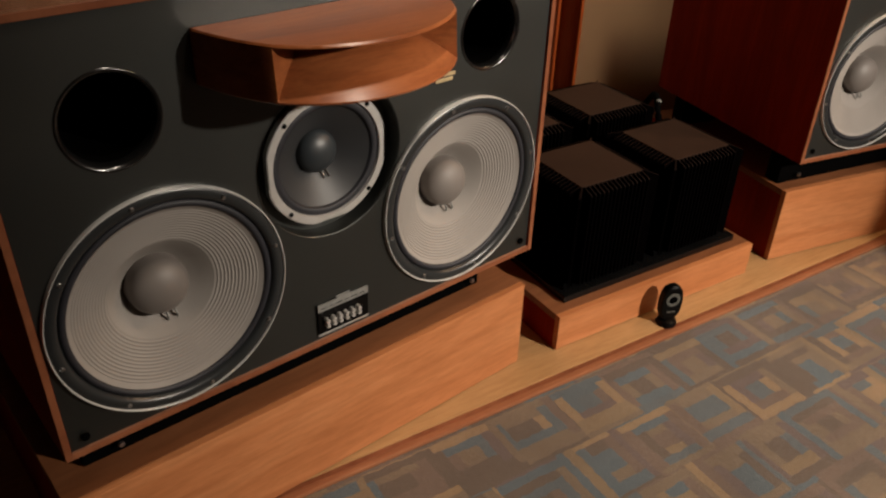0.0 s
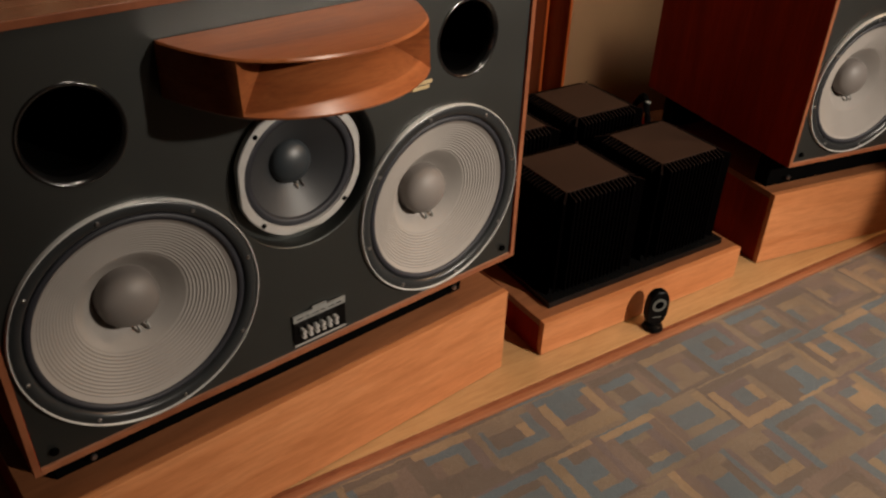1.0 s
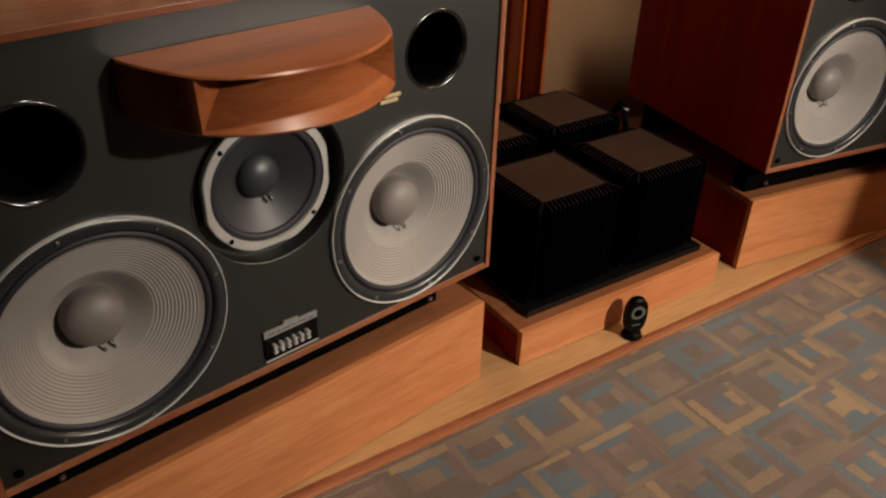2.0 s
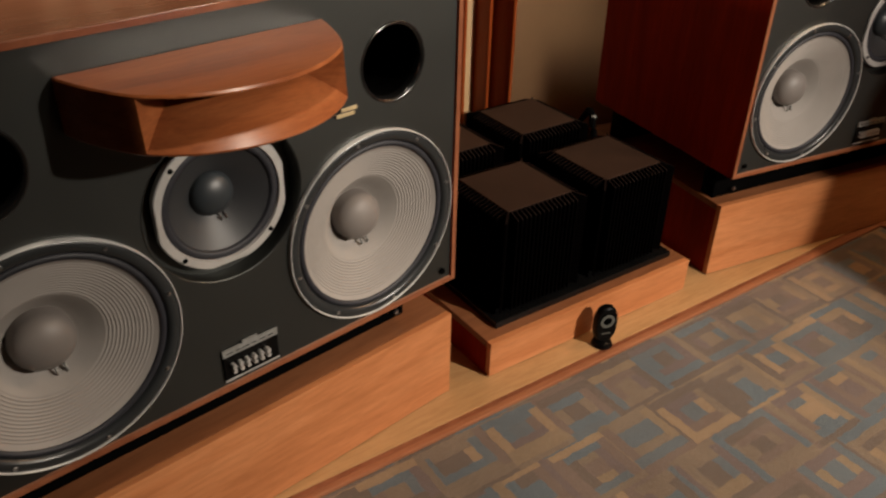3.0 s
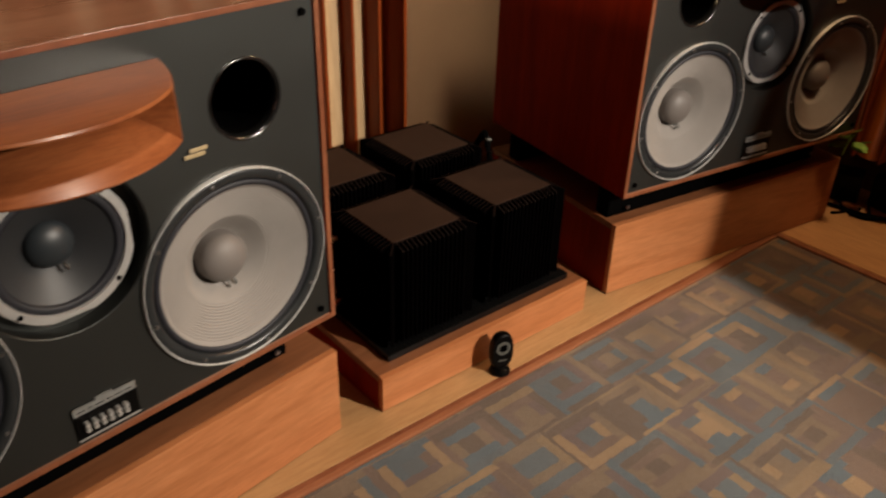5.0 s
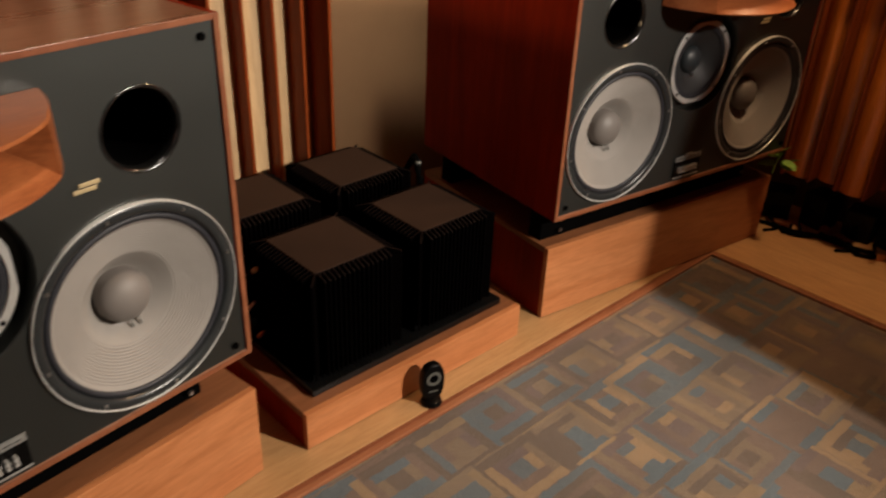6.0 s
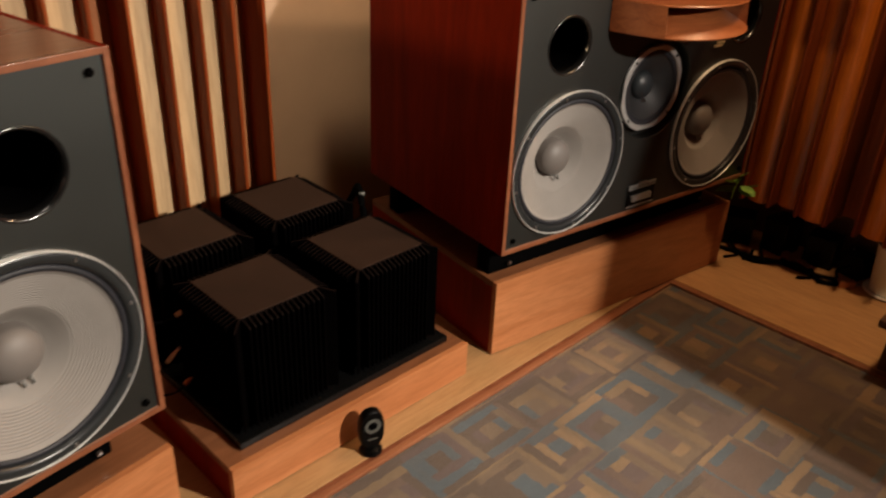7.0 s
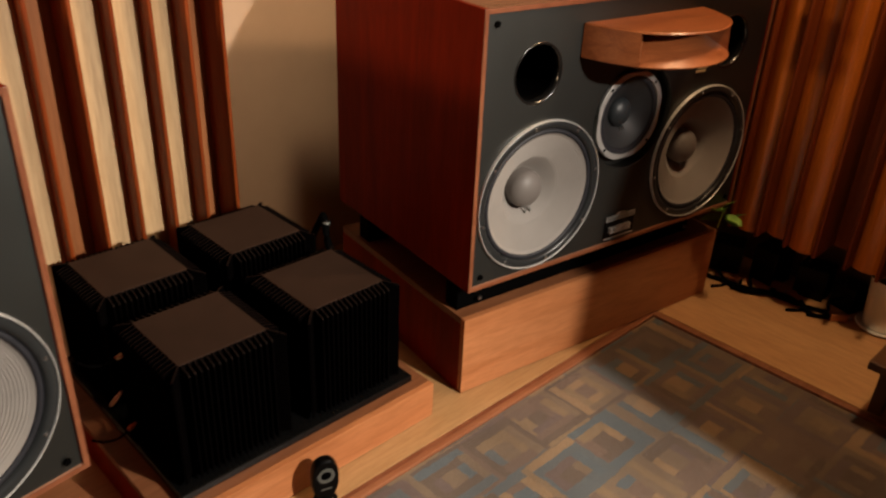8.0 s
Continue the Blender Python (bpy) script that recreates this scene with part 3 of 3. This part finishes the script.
    for x, z in ((0.043, 0.04), (W - 0.043, 0.04), (0.043, H - 0.04), (W - 0.043, H - 0.04)):
        part("grille_socket", knob, MATTBLACK, root, at=Matrix.Translation((x, 0, z)))
    badge = part("badge", box(0.866, 0.911, -0.003, -0.0002, 0.537, 0.5445, 0.0006), GOLD, root, "small gold badge of two bars")
    part("badge_bar", box(0.878, 0.918, -0.003, -0.0002, 0.5475, 0.555, 0.0006), GOLD, badge)
    # base rails
    part("base_rail", box(0.045, W - 0.085, 0.105, 0.165, -0.1315, -0.0005, 0.003), MATTBLACK, root, "black recessed base")
    part("base_rail", box(0.045, W - 0.085, D - 0.12, D - 0.06, -0.1315, -0.0005, 0.003), MATTBLACK, root)
    stud = finish("stud", lathe([(0.0, -0.006), (0.005, -0.006), (0.007, -0.003), (0.007, 0.0)], 12), STEEL, 40)
    for x in (0.12, 1.09):
        part("stud", stud, STEEL, root, at=Matrix.Translation((x, 0.09, -0.1)))
    return root


speaker = loudspeaker(S1)
copy_thing(speaker, S2)


# ---- amplifiers on a black slab ----
slab = thing("amplifier_slab", Matrix.Translation((0.257, 0.56, 0.1135)), "polished black slab on the low plinth", "slab")
part("slab", box(-0.375, 0.375, -0.375, 0.375, 0, 0.022, 0.003), GLOSSBLACK, slab)
TOPZ = 0.469


def fin_blade(reach, thick, z0, z1, drop):
    """One upright cooling fin along +x; its top slopes down to a clipped outer corner."""
    bm = bmesh.new()
    side = [(0, z0), (reach, z0), (reach, z1 - drop - 0.004), (reach - 0.005, z1 - drop), (0, z1)]
    rows = [[bm.verts.new((x, y, z)) for x, z in side] for y in (-thick / 2, thick / 2)]
    for r in rows:
        bm.faces.new(r)
    for i in range(5):
        f = bm.faces.new((rows[0][i], rows[0][(i + 1) % 5], rows[1][(i + 1) % 5], rows[1][i]))
        # sloped top faces take the lighter copy, light from above put into colour
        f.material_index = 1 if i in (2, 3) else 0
    return bm


def amplifier(m):
    root = thing("power_amplifier", m, "black cubic power amplifier with bronze top and finned sides", "amplifier", "four power amplifiers")
    h = TOPZ - 0.136
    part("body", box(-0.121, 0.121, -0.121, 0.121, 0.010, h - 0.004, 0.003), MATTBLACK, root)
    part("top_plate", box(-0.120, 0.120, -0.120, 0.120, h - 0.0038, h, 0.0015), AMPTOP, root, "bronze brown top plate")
    fin = finish("heat_sink_fin", fin_blade(0.037, 0.0046, 0.012, h - 0.001, 0.010), [FINSHADE, FINLIT])
    corner = finish("corner_fin", fin_blade(0.050, 0.0060, 0.012, h, 0.010), [FINSHADE, FINLIT])
    for side in range(4):
        turn = pose(0, 0, 0, 0, 0, 90 * side)
        for i in range(15):
            part("heat_sink_fin", fin, FINSHADE, root, at=turn @ Matrix.Translation((0.1205, -0.112 + i * 0.016, 0)))
        part("corner_fin", corner, FINSHADE, root, at=turn @ Matrix.Translation((0.1185, 0.1185, 0)) @ pose(0, 0, 0, 0, 0, 45))
    foot = finish("foot", upright([(0.0, 0.0), (0.016, 0.0), (0.018, 0.003), (0.018, 0.010), (0.0, 0.010)], 20), MATTBLACK, 40)
    for x in (-0.1, 0.1):
        for y in (-0.12, 0.12):
            part("foot", foot, MATTBLACK, root, at=Matrix.Translation((x, y, 0)))
    return root


amp = amplifier(Matrix.Translation((0.062, 0.357, 0.136)))
for x, y in ((0.440, 0.357), (0.062, 0.757), (0.440, 0.757)):
    copy_thing(amp, Matrix.Translation((x, y, 0.136)))


# ---- small oval gadget on the platform ----
gadget = thing("oval_gadget", pose(0.221, 0.068, FLOOR_Z, 0, 0, -18) @ Matrix.Scale(1.12, 4), "black oval gadget with grey dial on the platform edge", "gadget")
bm = bmesh.new()
outline = []
for i in range(48):
    a = 2 * math.pi * i / 48
    outline.append((0.033 * math.copysign(abs(math.cos(a)) ** 0.8, math.cos(a)), 0.074 + 0.058 * math.copysign(abs(math.sin(a)) ** 0.8, math.sin(a))))
loops = [[bm.verts.new((x * k, y, 0.074 + (z - 0.074) * k)) for x, z in outline] for y, k in ((-0.013, 0.9), (-0.0105, 0.97), (-0.006, 1.0), (0.006, 1.0), (0.0105, 0.97), (0.013, 0.9))]
for a, b in zip(loops, loops[1:]):
    for i in range(48):
        bm.faces.new((a[i], a[(i + 1) % 48], b[(i + 1) % 48], b[i]))
bm.faces.new(loops[0])
bm.faces.new(loops[-1])
part("shell", bm, BLACK, gadget, "", 30)
part("dial_ring", lathe([(0.021, -0.0132), (0.021, -0.0152), (0.013, -0.0152), (0.013, -0.0132)], 40), GREYRING, gadget, "grey ring", 40, Matrix.Translation((0, 0, 0.088)))
part("dial_button", lathe([(0.0, -0.0165), (0.009, -0.016), (0.0105, -0.0132)], 30), MATTBLACK, gadget, "", 40, Matrix.Translation((0, 0, 0.088)))
part("mark", box(-0.013, 0.013, -0.0138, -0.0131, 0.045, 0.049), GREYRING, gadget, "small unreadable pale line")
part("stand", upright([(0.0, 0.0), (0.028, 0.0), (0.030, 0.004), (0.026, 0.014), (0.014, 0.020), (0.0, 0.020)], 28), BLACK, gadget, "", 40)


# ---- shaded corner: added light blocker, stool, pot, cables ----
# unseen blocker, its outline cut to cast the shade edge on carpet and baffle
screen = thing("room_screen", Matrix.Translation((1.222, -1.45, CARPET_Z)), "dark red panel added out of view to shade the right side", "screen")
bm = bmesh.new()
shape = [(-0.034, 0.04), (0.75, 0.04), (0.75, 1.59), (0.12, 1.59), (0.085, 1.575), (0.055, 1.53), (0.025, 1.44), (0.0, 1.15), (-0.03, 0.7)]
faces = [[bm.verts.new((x, y, z)) for x, z in shape] for y in (-0.03, 0.0)]
for f in faces:
    bm.faces.new(f)
for i in range(len(shape)):
    k = (i + 1) % len(shape)
    bm.faces.new((faces[0][i], faces[0][k], faces[1][k], faces[1][i]))
part("panel", bm, WALNUT_SHADE, screen)
part("top_rail", box(0.13, 0.75, -0.034, 0.002, 1.5905, 1.602, 0.003), WALNUT_SHADE, screen)
for x in (0.04, 0.67):
    part("foot", box(x, x + 0.04, -0.14, 0.11, 0.0, 0.0395, 0.004), WALNUT_SHADE, screen)

stool = thing("low_stool", Matrix.Translation((1.742, -0.765, FLOOR_Z)), "low dark brown wooden stool at the carpet's end", "stool")
part("seat", box(-0.075, 0.36, -0.34, 0.025, 0.19, 0.22, 0.006), PANEL, stool)
for x in (0.0, 0.30):
    for y in (-0.31, -0.04):
        part("leg", box(x, x + 0.04, y, y + 0.04, 0, 0.1895, 0.003), PANEL, stool)

pot = thing("plant_pot", Matrix.Translation((2.30, -0.60, FLOOR_Z)), "white ceramic pot with dark soil on a saucer", "pot")
part("saucer", upright([(0.0, 0.0), (0.078, 0.0), (0.094, 0.010), (0.090, 0.016), (0.076, 0.008), (0.0, 0.008)], 40), CERAMIC, pot, "shallow white saucer", 40)
part("vessel", upright([(0.0, 0.0095), (0.066, 0.0095), (0.070, 0.014), (0.082, 0.195), (0.084, 0.205), (0.078, 0.205), (0.075, 0.195), (0.072, 0.160)], 48), CERAMIC, pot, "", 40)
part("soil", upright([(0.0, 0.172), (0.04, 0.170), (0.073, 0.166)], 30), SOIL, pot, "", 40)


def leaf(length, width, bend):
    bm = bmesh.new()
    left, right = [], []
    for i in range(9):
        k = i / 8
        w = width * math.sin(math.pi * min(1, k * 0.93 + 0.05)) ** 0.8 * 0.5
        x, z = length * k, bend * math.sin(k * 2.2) * length
        left.append(bm.verts.new((x, -w, z + 0.12 * w)))
        right.append(bm.verts.new((x, w, z + 0.12 * w)))
    mid = [bm.verts.new((length * i / 8, 0, bend * math.sin(i / 8 * 2.2) * length - 0.002)) for i in range(9)]
    for i in range(8):
        bm.faces.new((left[i], left[i + 1], mid[i + 1], mid[i]))
        bm.faces.new((mid[i], mid[i + 1], right[i + 1], right[i]))
    return bm


sprig = thing("leafy_sprig", S2 @ Matrix.Translation((1.185, 0.0, -0.105)), "small bright green leafy sprig beside the loudspeaker", "plant")
rng = random.Random(4)
part("stem", tube([(0.03, 0.03, -0.005), (0.025, 0.02, 0.05), (0.0, -0.01, 0.1)], 0.004, 6, 5), LEAF, sprig)
for i in range(11):
    part("leaf", leaf(rng.uniform(0.06, 0.10), rng.uniform(0.03, 0.045), rng.uniform(-0.3, 0.5)), LEAF, sprig, "", 60,
         pose(rng.uniform(-0.015, 0.02), rng.uniform(-0.02, 0.02), rng.uniform(0.05, 0.11), rng.uniform(-30, 30), rng.uniform(-40, 15), rng.uniform(100, 330)))


def power_brick(m, size, label):
    root = thing("power_supply", m, label, "power supply", "black power supplies along the wall")
    x, y, z = size
    part("housing", box(-x, x, -y, y, 0, z, 0.008), BLACK, root)
    part("socket", box(-x * 0.5, x * 0.5, -y - 0.006, -y + 0.002, z * 0.3, z * 0.7, 0.002), MATTBLACK, root)
    part("pilot_light", upright([(0.004, 0), (0.004, 0.003), (0.0, 0.004)], 10), STEEL, root, "", 40, Matrix.Translation((x * 0.6, 0, z)))
    part("lead", tube([(0, y, z * 0.5), (0.02, y + 0.04, 0.03), (-0.03, y + 0.10, 0.008), (0.02, y + 0.16, 0.008)], 0.006), MATTBLACK, root)
    return root


for x, y, turn, size in ((2.27, 0.03, 20, (0.06, 0.055, 0.13)), (2.32, -0.14, -10, (0.055, 0.06, 0.15)), (2.34, -0.31, 5, (0.06, 0.055, 0.13)), (2.35, -0.45, -15, (0.05, 0.05, 0.10))):
    power_brick(pose(x, y, FLOOR_Z, 0, 0, turn + 90), size, "black power supply box on the wooden floor")
for i, pts in enumerate((((2.12, 0.06, 0.002), (2.15, -0.1, -0.001), (2.19, -0.2, -0.001), (2.2, -0.33, -0.001), (2.24, -0.45, -0.001)),
                         ((2.16, -0.02, -0.001), (2.12, -0.12, -0.001), (2.2, -0.26, 0.012), (2.17, -0.4, -0.001), (2.26, -0.47, -0.001)))):
    cable = thing("cable", Matrix.Identity(4), "thick black cable lying on the wooden floor", "cable")
    part("jacket", tube(pts, 0.009), MATTBLACK, cable, "", 60)


def plug(m):
    root = thing("plug", m, "copper coloured plug on the wooden floor", "plug", "plugs on the wooden floor")
    part("plug_body", box(-0.035, 0.03, -0.016, 0.016, 0, 0.030, 0.006), COPPER, root)
    part("collar", box(-0.045, -0.0355, -0.010, 0.010, 0.004, 0.024, 0.003), MATTBLACK, root)
    for y in (-0.006, 0.006):
        part("pin", box(0.0305, 0.05, y - 0.002, y + 0.002, 0.010, 0.016, 0.0005), STEEL, root)
    return root


first_plug = plug(pose(2.23, -0.29, FLOOR_Z, 0, 0, 60))
for x, y, turn in ((2.17, -0.05, 100), (2.25, -0.20, 15), (2.22, -0.47, -50)):
    copy_thing(first_plug, pose(x, y, FLOOR_Z, 0, 0, turn))


# ---- speaker connectors beside the amplifiers ----
def connector(m, length, mat, label):
    root = thing("speaker_connector", m, label, "connector", "speaker connectors by the amplifiers")
    part("sleeve", upright([(0.0, 0), (0.006, 0), (0.007, 0.004), (0.007, length * 0.6), (0.0045, length * 0.62), (0.0045, length), (0.0, length)], 16), mat, root, "", 40)
    part("wire", tube([(0, 0, 0), (0, 0.002, -0.03), (-0.01, 0.02, -0.06), (-0.015, 0.05, -0.075)], 0.0035, 6, 6), MATTBLACK, root)
    return root


connector(pose(-0.112, 0.475, 0.385, 0, 75, 0), 0.03, GOLD, "gold speaker connector beside the amplifiers")
connector(pose(-0.115, 0.56, 0.19, 43, 0, 0), 0.13, SILVER, "long silver speaker connector beside the amplifiers")
connector(pose(-0.117, 0.465, 0.165, 0, 70, 10), 0.03, COPPER, "copper speaker connector beside the amplifiers")

loop = thing("speaker_cable", Matrix.Identity(4), "thick black speaker cable looping up behind the amplifiers", "cable")
part("jacket", tube([(0.655, 0.55, 0.126), (0.668, 0.60, 0.24), (0.672, 0.65, 0.40), (0.695, 0.70, 0.452), (0.722, 0.76, 0.40), (0.70, 0.86, 0.22), (0.66, 0.90, 0.126)], 0.012), MATTBLACK, loop, "", 60)
part("ferrule", upright([(0.0, 0.0), (0.012, 0.0), (0.0138, 0.003), (0.0138, 0.009), (0.012, 0.012), (0.0, 0.012)], 20), GREYRING, loop, "grey metal ferrule", 40, pose(0.684, 0.672, 0.434, 0, 20, 60))
